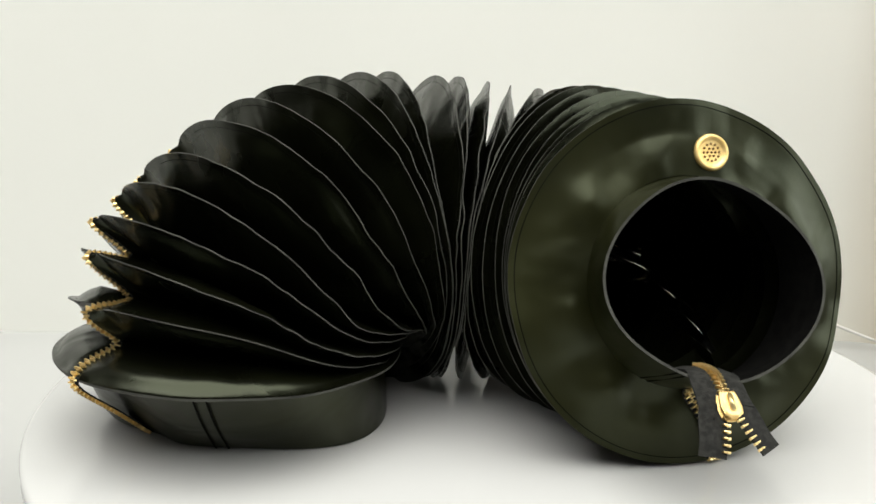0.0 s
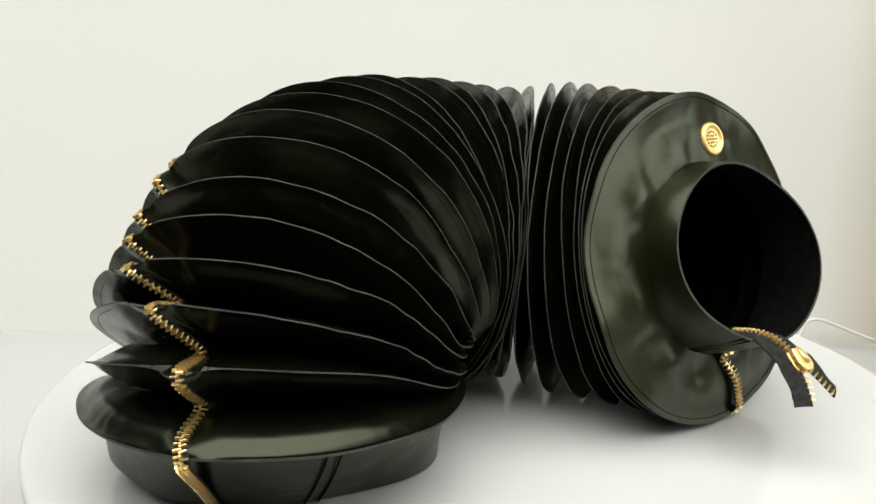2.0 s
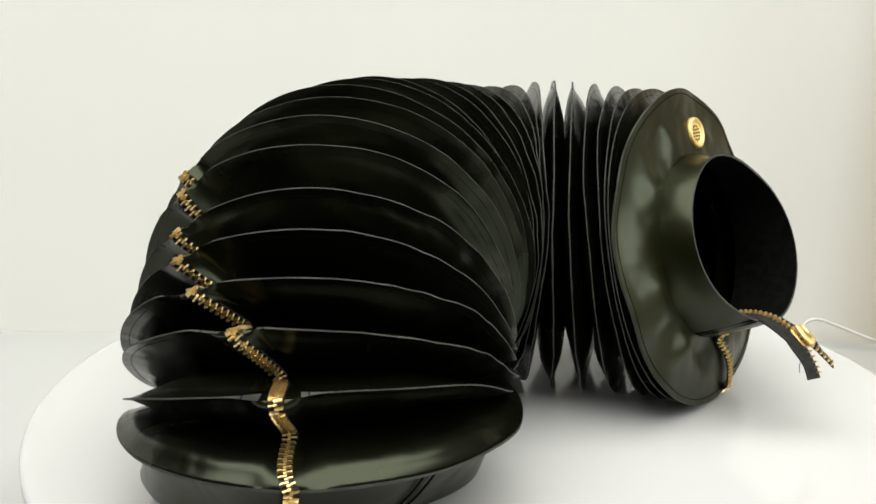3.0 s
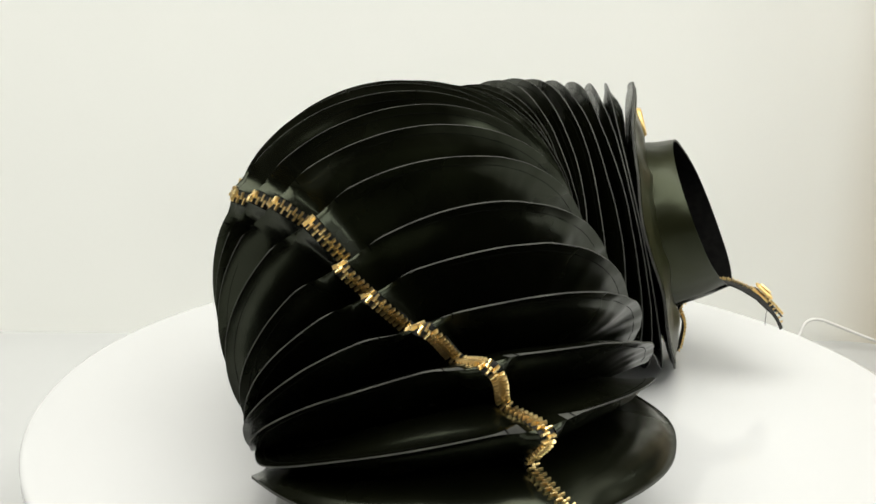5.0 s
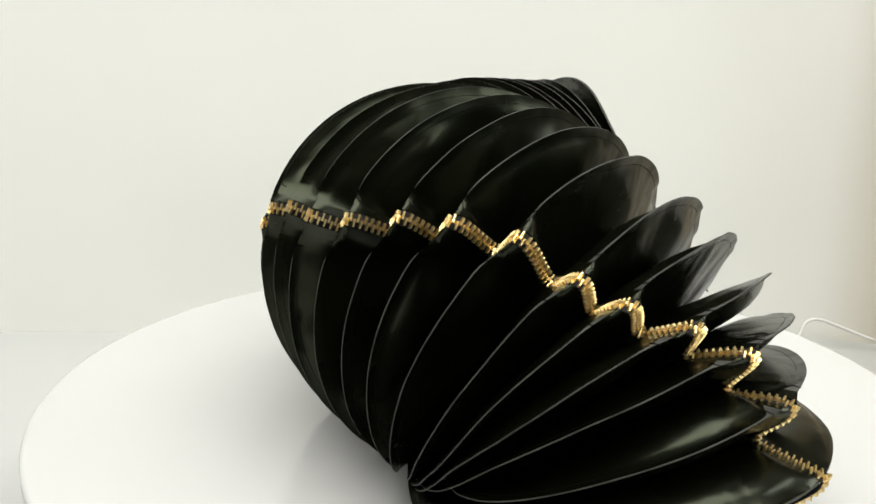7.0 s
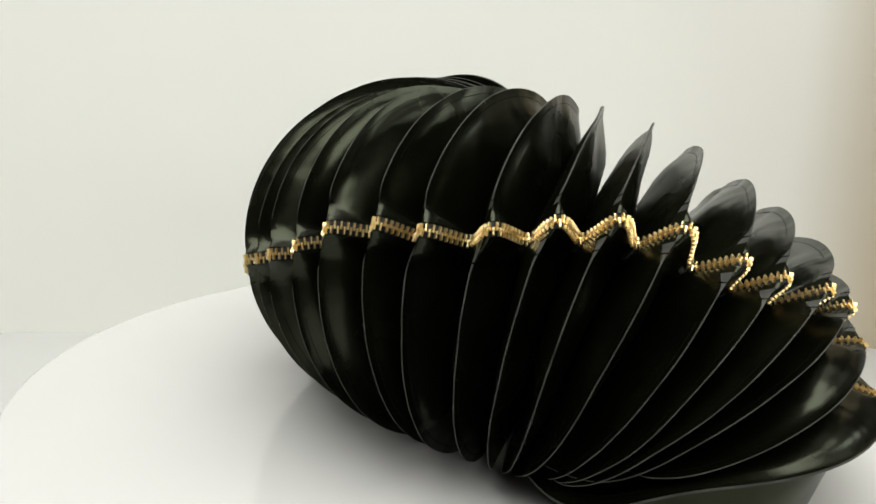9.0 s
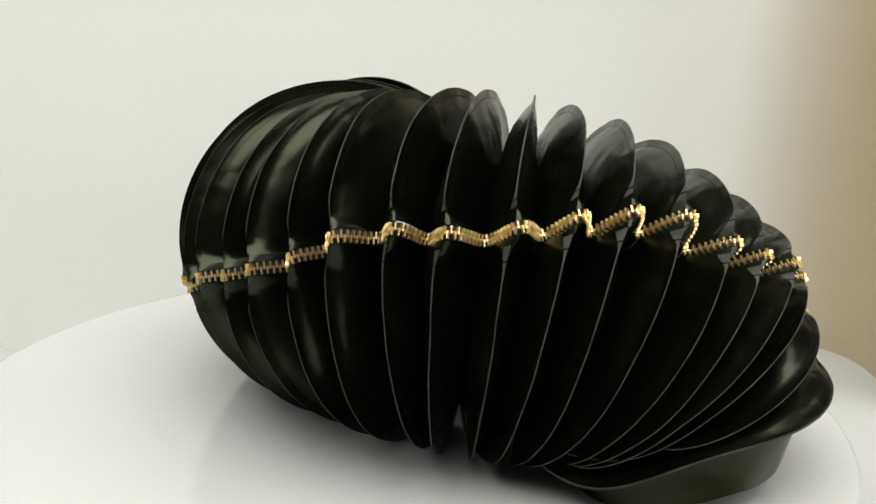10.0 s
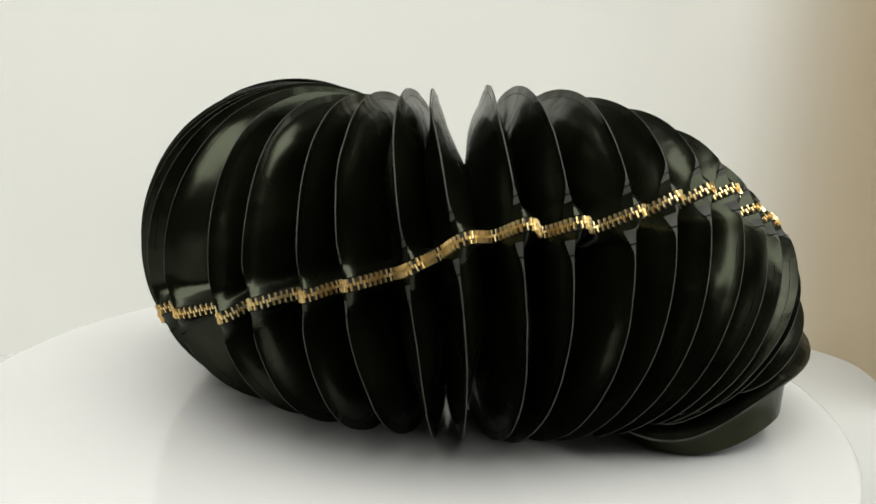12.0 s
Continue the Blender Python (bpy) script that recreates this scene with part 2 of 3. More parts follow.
# plate number and its normal
NORMALS = [
    (0, (0.026, 0.073, 0.997)),
    (1, (0.209, 0.417, 0.884)),
    (2, (0.297, 0.492, 0.819)),
    (3, (0.342, 0.573, 0.745)),
    (4, (0.403, 0.634, 0.660)),
    (5, (0.436, 0.700, 0.565)),
    (6, (0.510, 0.744, 0.432)),
    (7, (0.585, 0.747, 0.315)),
    (8, (0.640, 0.742, 0.201)),
    (9, (0.728, 0.673, 0.133)),
    (10, (0.820, 0.569, 0.063)),
    (11, (0.884, 0.468, -0.012)),
    (12, (0.931, 0.352, -0.098)),
    (13, (0.965, 0.239, -0.110)),
    (14, (0.985, 0.086, -0.147)),
    (15, (0.992, -0.037, -0.117)),
    (16, (0.974, -0.192, -0.119)),
    (17, (0.943, -0.317, -0.106)),
    (18, (0.836, -0.549, -0.030)),
    (20, (0.701, -0.706, 0.100)),
    (22, (0.540, -0.818, 0.200)),
    (25, (0.268, -0.928, 0.258)),
]
# plate number; how much wider it is, and its two saddle-like bends in metres
BENDS = [
    (0, (0.0, 0.0, 0.0)),
    (1, (-0.034, -0.0040, -0.0014)),
    (2, (-0.010, -0.0038, 0.0019)),
    (3, (-0.003, -0.0028, 0.0022)),
    (4, (-0.008, 0.0002, 0.0025)),
    (5, (-0.007, 0.0003, 0.0021)),
    (6, (-0.001, -0.0017, 0.0018)),
    (7, (0.010, -0.0029, 0.0021)),
    (8, (0.014, -0.0029, -0.0008)),
    (9, (0.017, -0.0009, 0.0017)),
    (10, (0.025, 0.0013, 0.0028)),
    (11, (0.011, 0.0019, 0.0043)),
    (12, (0.007, 0.0052, 0.0013)),
    (13, (0.007, 0.0051, 0.0026)),
    (14, (-0.005, 0.0019, 0.0013)),
    (15, (-0.012, 0.0045, -0.0009)),
    (16, (-0.022, 0.0057, 0.0015)),
    (17, (-0.023, 0.0055, 0.0037)),
    (19, (0.022, 0.002, 0.0)),
    (22, (0.014, 0.0, 0.0)),
    (25, (0.0, 0.0, 0.0)),
]
# plate number and the zip's turn round its rim from the top, in radians
ZIP_TURN = [(0, (0.29,)), (1, (0.24,)), (2, (0.38,)), (3, (0.58,)), (4, (0.71,)), (5, (0.78,)), (6, (0.79,)), (7, (0.90,)), (8, (0.99,)), (9, (1.09,)), (10, (1.14,)), (11, (1.15,)), (12, (1.23,)), (13, (1.37,)), (14, (1.47,)), (15, (1.54,)), (16, (1.63,)), (17, (1.76,)), (19, (1.90,)), (22, (2.45,)), (25, (3.00,))]
C_END, N_END = Vector(CENTRES[-1][1]), Vector(NORMALS[-1][1]).normalized()


def glide(table, k):
    """A smooth curve through a table of plate numbers and values."""
    ks = [row[0] for row in table]
    i = max([j for j in range(len(ks) - 1) if ks[j] <= k] or [0])
    h = ks[i + 1] - ks[i]
    t = (k - ks[i]) / h
    v = [np.array(row[1]) for row in table]
    b, c = v[i], v[i + 1]
    mb = (c - b) if i == 0 else (v[i + 1] - v[i - 1]) / (ks[i + 1] - ks[i - 1]) * h
    mc = (c - b) if i + 2 >= len(v) else (v[i + 2] - v[i]) / (ks[i + 2] - ks[i]) * h
    return [float(x) for x in (2 * t ** 3 - 3 * t * t + 1) * b + (t ** 3 - 2 * t * t + t) * mb + (3 * t * t - 2 * t ** 3) * c + (t ** 3 - t * t) * mc]


kept_plates = {}


def plate(k):
    """Centre, normal, way to the zip and way across it."""
    if k in kept_plates:
        return kept_plates[k]
    c, n = Vector(glide(CENTRES, k)), Vector(glide(NORMALS, k)).normalized()
    a = glide(ZIP_TURN, k)[0]
    e = math.cos(a) * (UP - n * n.z).normalized() + math.sin(a) * UP.cross(n).normalized()
    kept_plates[k] = (c, n, e, n.cross(e))
    return kept_plates[k]


def reach(k):
    """The radius of plate k's rim."""
    return R * (1 + glide(BENDS, min(max(k, 0), LAST))[0])


STEPS = 168
THETA = [2 * math.pi * i / STEPS for i in range(STEPS)]
HALF = 2 * LAST + 1                      # rims and the seams between them, in turn
rings, normals = [], []
for h in range(HALF):
    c, n, e, f = plate(h / 2)
    r = reach(h / 2) if h % 2 == 0 else R_IN
    turn_0, (_, bend_a, bend_b) = glide(ZIP_TURN, h / 2)[0], glide(BENDS, h / 2)
    row = []
    for i, a in enumerate(THETA):
        d = math.cos(a) * e + math.sin(a) * f
        wave = 0.0
        if 0 < h < HALF - 1:
            wave = bend_a * math.cos(2 * (turn_0 - a)) + bend_b * math.sin(2 * (turn_0 - a)) + 0.0030 * noise.noise(Vector((d.x * 5.2 + h * 0.7, d.y * 5.6, d.z * 5.6))) + 0.0022 * noise.noise(Vector((d.x * 10 + h * 1.3, d.y * 10, d.z * 10)))
        rad = r * (1 + 0.006 * noise.noise(Vector((d.x * 1.5 + h, d.y * 1.5, d.z * 1.5)))) if 0 < h < HALF - 1 else r
        row.append(c + rad * d + n * wave * (1.0 if h % 2 == 0 else 0.4))
    rings.append(row)
    normals.append(n)


# leather cannot pass through leather or the disc: ease crowded rims apart
def ease_apart(parity, room, rounds):
    seq = list(range(parity, HALF, 2))
    for _ in range(rounds):
        for a, b in zip(seq, seq[1:]):
            n = (normals[a] + normals[b]).normalized()
            fa, fb = (0.0 if a in (0,) else 1.0), (0.0 if b == HALF - 1 else 1.0)
            tot = max(fa + fb, 1e-6)
            for i in range(STEPS):
                gap = (rings[b][i] - rings[a][i]).dot(n)
                if gap < room:
                    push = (room - gap) * 0.6
                    rings[a][i] -= n * (push * fa / tot)
                    rings[b][i] += n * (push * fb / tot)


def soften(rounds):
    """Smooth the kinks that easing leaves along each rim."""
    for h in range(1, HALF - 1):
        c, n, e, f = plate(h / 2)
        off = [(rings[h][i] - c).dot(n) for i in range(STEPS)]
        for _ in range(rounds):
            off = [(off[i - 1] + 2 * off[i] + off[(i + 1) % STEPS]) / 4 for i in range(STEPS)]
        for i in range(STEPS):
            rings[h][i] += n * (off[i] - (rings[h][i] - c).dot(n))


def sag(d):
    """How far the base ring droops on its far side."""
    return 0.026 * max(d.dot(Vector((-0.29, 0.957, 0))), 0) ** 8


def above_base():
    c, n = plate(0)[:2]
    for h in range(1, 16):
        least = 0.0012 + 0.0003 * h
        for i in range(STEPS):
            short = least - sag((rings[h][i] - c).normalized()) - (rings[h][i] - c).dot(n)
            away = (rings[h][i] - c - n * (rings[h][i] - c).dot(n)).length
            if short > 0:
                rings[h][i] += n * short * min(max((R + 0.003 - away) / 0.006, 0), 1)


for _ in range(5):
    for parity in (0, 1):
        ease_apart(parity, 0.0013, 16)
    soften(8)
    above_base()
PINCH = Vector((-0.056, -0.100, 0.052))      # where the first pleats are squashed together
for h in range(1, 18):
    for p in rings[h]:
        near = math.exp(-((p - PINCH).length / 0.070) ** 2)
        p.z -= 0.65 * near * max(p.z - PINCH.z - 0.0009 * h, 0)
kept = [[p.copy() for p in row] for row in rings]
for h in range(4, HALF - 3, 2):               # each rim ripples as far as its neighbours leave it room
    for i in range(STEPS):
        p = kept[h][i]
        room = min((kept[h - 2][i] - p).length, (kept[h + 2][i] - p).length)
        d = (p - plate(h / 2)[0]).normalized()
        calm = min(i, STEPS - i) / STEPS * (0.4 if h < 16 else 1.0)
        inner = 0.12 + 0.88 * max(-d.dot(Vector((-0.75, 0.66, 0))), 0)      # most on the inside of the bend
        ripple = 0.8 * noise.noise(d * 4.0 + Vector((h * 2.1, 0, 0))) + 0.45 * noise.noise(d * 8.5 + Vector((0, h * 1.7, 0)))
        rings[h][i] += normals[h] * (ripple * inner * min(0.40 * room, 0.0036) * min(calm / 0.06, 1))
for parity in (0, 1):
    ease_apart(parity, 0.0010, 14)
above_base()
for h in range(HALF):
    for i in range(STEPS):
        rings[h][i].z = max(rings[h][i].z, 0.0012)


def eased(u):
    """How far the rims were eased from their plates, beside the zip."""
    k0 = min(max(int(math.floor(u)), 0), LAST - 1)
    both = []
    for k in (k0, k0 + 1):
        c, n, e, f = plate(k)
        both.append(rings[2 * k][0] - c - reach(k) * e)
    return both[0].lerp(both[1], min(max(u - k0, 0), 1))


def raw_zip(u):
    """The zip's way before its bends are rounded, at plate number u: its middle and its radius."""
    c, n, e, f = plate(min(max(u, 0), LAST))
    w = 0.5 - 0.5 * math.cos(2 * math.pi * (u + 0.16 * min(max(u, 0), 1)))
    dip = 0.031 - 0.010 * min(max((u - 7) / 5, 0), 1)
    return c + eased(u), reach(u) + 0.0020 - dip * w ** 1.25


ZIP_FINE = 40
round_way = []
for i in range(LAST * ZIP_FINE + 1):
    c, r = raw_zip(i / ZIP_FINE)
    round_way.append(c + r * plate(i / ZIP_FINE)[2])
sharp_way = list(round_way)
for _ in range(32):
    round_way = [round_way[0]] + [(p + 2 * q + r) / 4 for p, q, r in zip(round_way, round_way[1:], round_way[2:])] + [round_way[-1]]


def zip_point(u, a=0.0):
    """A point of the zip's wavy way at plate number u, at the angle a beside it."""
    c, n, e, f = plate(min(max(u, 0), LAST))
    mid, r = raw_zip(u)
    i = min(max(round(u * ZIP_FINE), 0), LAST * ZIP_FINE)
    return mid + r * (math.cos(a) * e + math.sin(a) * f) + round_way[i] - sharp_way[i]


def side_blend(a, s=0.0):
    """How far the leather is drawn to the zip: from further off at a rim (s = 0) than in a valley (s = 1)."""
    d = min(a, 2 * math.pi - a)
    wide = 0.10 + 0.12 * (1 - s) ** 4
    t = min(max((wide - d) / (wide - 0.045), 0), 1)
    return t * t * (3 - 2 * t)


CUT = 1                                   # steps left open on each side for the zip
LEAF = (0.0, 0.10, 0.16, 0.24, 0.36, 0.50, 0.64, 0.80, 1.0)
bellows = thing("leather_bellows", "black leather pleated bellows with a brass zip, curled on the turntable", "bellows")


def pleat_line(k, i):
    """Across pleat k at step i: from one seam out over the rim to the next seam."""
    c, n, e, f = plate(k)
    a = THETA[i % STEPS]
    rim = rings[2 * k][i % STEPS]
    d = (math.cos(a) * e + math.sin(a) * f)
    line = []
    for side_, h in ((-1, 2 * k - 1), (1, 2 * k + 1)):
        seam = rings[h][i % STEPS]
        room = (rings[2 * (k + side_)][i % STEPS] - rim).length
        fat = min(0.07 * room, 0.0020)
        pts = []
        for s in LEAF:
            lip = rim - d * 0.0045 + n * side_ * min(0.0008, 0.2 * room)
            if s == 0:
                p = rim + n * side_ * min(0.00036, 0.15 * room)
            elif s == 0.10:
                p = lip
            else:
                t = (s - 0.10) / 0.90
                p = lip.lerp(seam, t)
                puff = math.sin(math.pi * t ** 0.8)
                swell = puff * (fat + min(0.0070, 0.24 * room) * noise.noise(p * 18 + Vector((k * 3.1, 0, side_))))
                p = p + n * side_ * max(min(swell, 0.3 * room * (1 - t)), -0.004)
            blend = side_blend(a, s)
            if blend > 0:
                p = p.lerp(zip_point(k + side_ * 0.5 * (0.12 + 0.88 * s), a if a < math.pi else a - 2 * math.pi), blend)
            pts.append(p)
        line.append(pts)
    return list(reversed(line[0])) + line[1]


def pleat_bm(k):
    bm = bmesh.new()
    m = len(LEAF)
    lines = [pleat_line(k, i) for i in range(CUT, STEPS - CUT + 1)]
    sheet(bm, [line[:m] for line in lines], 0)
    lo, hi = 2, len(lines) - 2            # beside the zip the edges are turned in and show no raw leather
    for a, b, slot in ((0, lo + 1, 0), (lo, hi + 1, 1), (hi, len(lines), 0)):
        sheet(bm, [line[m - 1:m + 1] for line in lines[a:b]], slot)
    sheet(bm, [line[m:] for line in lines], 0)
    return bm


for k in range(1, LAST):
    pleat = part("pleat", pleat_bm(k), (LEATHER, RAW_EDGE), bellows)
    m_ = len(LEAF)
    for at in (m_ - 2, m_ + 1):           # a run of stitches just inside the rim, on both faces
        part("stitching", tube_bm([pleat_line(k, i)[at] for i in range(10, STEPS - 9, 2)], 0.00017, 5), THREAD, pleat)
    for i in (4, STEPS - 4):              # short stitched bars where the pleat meets the zip
        mid_line = pleat_line(k, i)
        pts = [p + (p - plate(k)[0]).normalized() * 0.0003 for p in mid_line[m_ - 2:m_ + 2]]
        part("stitch_bar", tube_bm(pts, 0.0003, 5), THREAD, pleat)


def rim_wave(h, d):
    """How far an end plate's rim waves out of its plane."""
    if h == 0:
        return 0.0012 * noise.noise(d * 2.2 + Vector((h, 8, 3)))
    curl = max(d.dot((UP - N_END * N_END.z).normalized()), 0) ** 4      # the top edge curls outwards
    return 0.0050 * noise.noise(d * 2.2 + Vector((h, 8, 3))) + 0.0065 * curl


def flange_bm(h, seam_h, outward, hole, bulge):
    """An end plate: its outer face, its edge and the leaf that runs back to the first seam."""
    c, n, e, f = plate(h / 2)
    bm = bmesh.new()
    rows = []
    out = n * outward
    for i in range(STEPS):
        a = THETA[i]
        d = math.cos(a) * e + math.sin(a) * f
        rim = c + R * (1 + 0.008 * noise.noise(d * 2.4 + Vector((h, 0, 0)))) * d + out * rim_wave(h, d)
        seam = rings[seam_h][i]
        pts = []
        for t in (0.0, 0.15, 0.3, 0.45, 0.6, 0.75):
            r = hole(a) * (1 - t) + (R - 0.006) * t
            dent = (0.0075 * noise.noise(d * (r * 34) + Vector((h, 5, 1))) + 0.0022 * noise.noise(d * (r * 95) + Vector((h, 2, 1)))) * min(t / 0.3, 1) * (1 - t)
            pts.append(c + r * d + out * (0.0012 + bulge * math.cos(math.pi / 2 * t) + dent))
        lip = rim - d * 0.006
        pts += [lip + out * 0.0010, rim + out * 0.0007, rim - out * 0.0007]
        heel = rim - d * 0.003 - out * 0.0009
        puffed = min(0.2 * (rings[2 if h == 0 else HALF - 3][i] - rim).length, 0.006) * (1 if h == 0 else 0.3)
        for t in (0.0, 0.06, 0.13, 0.22, 0.34, 0.48, 0.64, 0.82, 1.0):
            p = heel.lerp(seam, t)
            p = p - out * math.sin(math.pi * t ** 0.6) * (puffed + 0.2 * puffed * noise.noise(p * 30))
            blend = side_blend(a, t) if h == 0 else 0.0
            pts.append(p.lerp(zip_point(0.5 * (0.12 + 0.88 * t), a if a < math.pi else a - 2 * math.pi), blend) if blend else p)
        if h == 0:
            pts = [p + out * sag(d) * ((p - c).length / R) ** 2 if j < len(pts) - 1 else p for j, p in enumerate(pts)]
        rows.append(pts)
    sheet(bm, [r[:8] for r in rows], 0, True)
    sheet(bm, [r[7:9] for r in rows], 1, True)
    sheet(bm, [r[8:] for r in rows], 2, True)
    return bm


def cuff_bm(lower, upper, middle, thick):
    """A sleeve of leather between two closed rings of points; middle is a point inside it."""
    bm = bmesh.new()
    rows = []
    for p0, p1 in zip(lower, upper):
        d = (p0 - middle)
        d = (d - (p1 - p0).normalized() * d.dot((p1 - p0).normalized())).normalized()
        pts = []
        for t in (0, 0.08, 0.3, 0.5, 0.7, 0.92, 1.0):
            p = p0.lerp(p1, t)
            pts.append(p + d * (0.0035 * math.sin(math.pi * t) * noise.noise(p * 24)))
        rows.append(pts + [p - d * thick for p in reversed(pts)])
    sheet(bm, [r[:7] for r in rows], 0, True)
    sheet(bm, [r[6:8] for r in rows], 1, True)
    sheet(bm, [r[7:] for r in rows], 2, True)
    return bm


def ring_points(c, e, f, r, lift):
    return [c + r(a) * (math.cos(a) * e + math.sin(a) * f) + lift for a in THETA]


# the open end: flange, cuff, button
c, n, e, f = plate(LAST)
END_UP = (UP - n * n.z).normalized()
END_LEFT = UP.cross(n).normalized()
BULGE = 0.006


def end_place(left, up, out):
    return C_END + END_LEFT * left + END_UP * up + N_END * out


def mouth(a):
    d = math.cos(a) * e + math.sin(a) * f
    low = max(-d.dot(END_UP), 0)
    return 0.0605 - 0.0085 * low ** 2 - 0.003 * max(d.dot(END_UP), 0) ** 2 + 0.0015 * math.cos(4 * a + 0.6)


end_flange = part("end_flange", flange_bm(HALF - 1, HALF - 2, 1, lambda a: 0.0615, BULGE), (OLIVE_LEATHER, RAW_EDGE, LEATHER), bellows, "flat round black leather end ring")
part("stitching", tube_bm([C_END + (R - 0.0036) * d + n * (0.0010 + rim_wave(HALF - 1, d)) for d in [math.cos(a) * e + math.sin(a) * f for a in THETA]], 0.00022, 6, True), THREAD, end_flange)
lower = ring_points(C_END, e, f, lambda a: 0.0618, N_END * (BULGE - 0.001))
upper = [C_END + mouth(a) * (math.cos(a) * e + math.sin(a) * f) + N_END * (0.0385 + 0.007 * (math.cos(a) * e + math.sin(a) * f).dot(END_LEFT) - 0.011 * (math.cos(a) * e + math.sin(a) * f).dot(END_UP)) for a in THETA]
cuff = part("cuff", cuff_bm(lower, upper, C_END + N_END * 0.02, 0.0016), (OLIVE_LEATHER, RAW_EDGE, CUFF_SHADE), bellows, "short open leather cuff with a raw rim")
for shift in (0, 2):
    p0, p1 = lower[(STEPS - 16 - shift) % STEPS], upper[(STEPS - 16 - shift) % STEPS]
    part("seam", tube_bm([p0.lerp(p1, t / 6) + (p0 - C_END).normalized() * 0.0004 for t in range(7)], 0.0004, 6), THREAD, cuff)


def button_bm():
    return lathe_bm([(0, 0.0022), (0.0062, 0.0022), (0.0068, 0.0024), (0.0074, 0.0034), (0.0084, 0.0038), (0.0093, 0.0032), (0.0098, 0.0018), (0.0096, 0.0), (0, 0.0)], 48)


button = part("snap_button", button_bm(), BRASS_SATIN, bellows, "round brass snap button with a pierced face")
b_out = (N_END * 1.0 + END_UP * 0.04).normalized()
b_turn = b_out.to_track_quat("Z", "Y").to_matrix().to_4x4()
button.matrix_local = Matrix.Translation(end_place(0.0177, 0.0745, 0.0050)) @ b_turn @ Matrix.Scale(1.12, 4)
# dark discs on the uncut face, coloured like the shade in holes
for ring_, count in ((0.0, 1), (0.0022, 6), (0.0044, 12)):
    for i in range(count):
        a = 2 * math.pi * i / count
        bm = bmesh.new()
        bmesh.ops.create_cone(bm, cap_ends=True, segments=10, radius1=0.00066, radius2=0.0006, depth=0.0004)
        hole = part("dark_hole_disc", bm, BRASS_SHADE, button)
        hole.location = (ring_ * math.cos(a), ring_ * math.sin(a), 0.00235)

# the standing end: flange and low oval cuff on the disc
c, n, e, f = plate(0)
base_flange = part("base_flange", flange_bm(0, 1, -1, lambda a: 0.0930, 0.0), (OLIVE_LEATHER, RAW_EDGE, LEATHER), bellows, "flat black leather base ring")
part("stitching", tube_bm([c + (R - 0.0062) * (math.cos(a) * e + math.sin(a) * f) + n * (0.0020 - 0.9 * sag(math.cos(a) * e + math.sin(a) * f)) for a in THETA], 0.00028, 6, True), THREAD, base_flange)
top_ring = [p - n * 0.8 * sag((p - c).normalized()) for p in ring_points(c, e, f, lambda a: 0.0935, -n * 0.001)]
foot = []
for p in top_ring:
    a = math.atan2(p.y - c.y, p.x - c.x)
    ca, sa = math.cos(a), math.sin(a)
    r = (abs(ca / (0.098 if ca > 0 else 0.088)) ** 2.3 + abs(sa / 0.067) ** 2.3) ** (-1 / 2.3)
    r += 0.009 * math.exp(-((a + 0.58) / 0.4) ** 2) - 0.010 * math.exp(-((a + 2.16) / 0.24) ** 2) - 0.019 * math.exp(-((a - 1.25) / 0.5) ** 2)
    rise = min(max((1.02 - (math.pi - abs(a))) / 0.78, 0), 1)      # the far end of the cuff does not reach down to the disc
    foot.append(Vector((-0.163 + r * ca, -0.043 + r * sa, 0.0012 + 0.0150 * rise * rise * (3 - 2 * rise))))
base_cuff = part("base_cuff", cuff_bm(top_ring, foot, Vector((c.x, c.y, 0.025)), 0.0016), (OLIVE_LEATHER, RAW_EDGE, CUFF_SHADE), bellows, "low oval leather cuff standing on the disc")


def nearest_index(x, y):
    return min(range(STEPS), key=lambda i: (foot[i].x - x) ** 2 + (foot[i].y - y) ** 2)


for x in (-0.1565, -0.1490):
    j = nearest_index(x, -0.115)
    j_top = min(range(STEPS), key=lambda i: (top_ring[i].x - x) ** 2 + (top_ring[i].y + 0.16) ** 2)
    out_ = Vector((0, -1, 0))
    part("seam", tube_bm([top_ring[j_top].lerp(foot[j], t / 6) + out_ * (0.0010 + 0.0030 * math.sin(math.pi * t / 6)) for t in range(7)], 0.0006, 6), THREAD, base_cuff)

# ---- the zip ----
zipper = part("zip_tape", bmesh.new(), TAPE, bellows, "long brass-toothed zip on black tape")


j0 = nearest_index(-0.201, -0.092)
start_low, start_top = foot[j0], top_ring[j0]
out0 = Vector((-0.45, -0.89, 0)).normalized()
c0, n0, e0, f0 = plate(0)
first = zip_point(0.0)
intro = smooth_path([start_low + out0 * 0.003 + UP * 0.002, start_low.lerp(first, 0.45) + out0 * 0.002, start_low.lerp(first, 0.85) + out0 * 0.004, first], 14)
middle_way = round_way
last = middle_way[-1]
outro = smooth_path([last, last + N_END * 0.004 + END_UP * 0.003, end_place(0.006, -0.08, 0.0105), end_place(-0.003, -0.064, 0.0095), end_place(-0.004, -0.060, 0.016)], 14)
full = intro[:-1] + middle_way + outro[1:]


def resample(points, step):
    out, carry = [points[0]], 0.0
    for a, b in zip(points, points[1:]):
        d = (b - a).length
        while carry + d >= step:
            t = (step - carry) / d
            a = a.lerp(b, t)
            out.append(a)
            d, carry = (b - a).length, 0.0
        carry += d
    return out


PITCH = 0.00170
spine = resample(full, PITCH)
centres = [(k, plate(k)[0]) for k in range(LAST + 1)]


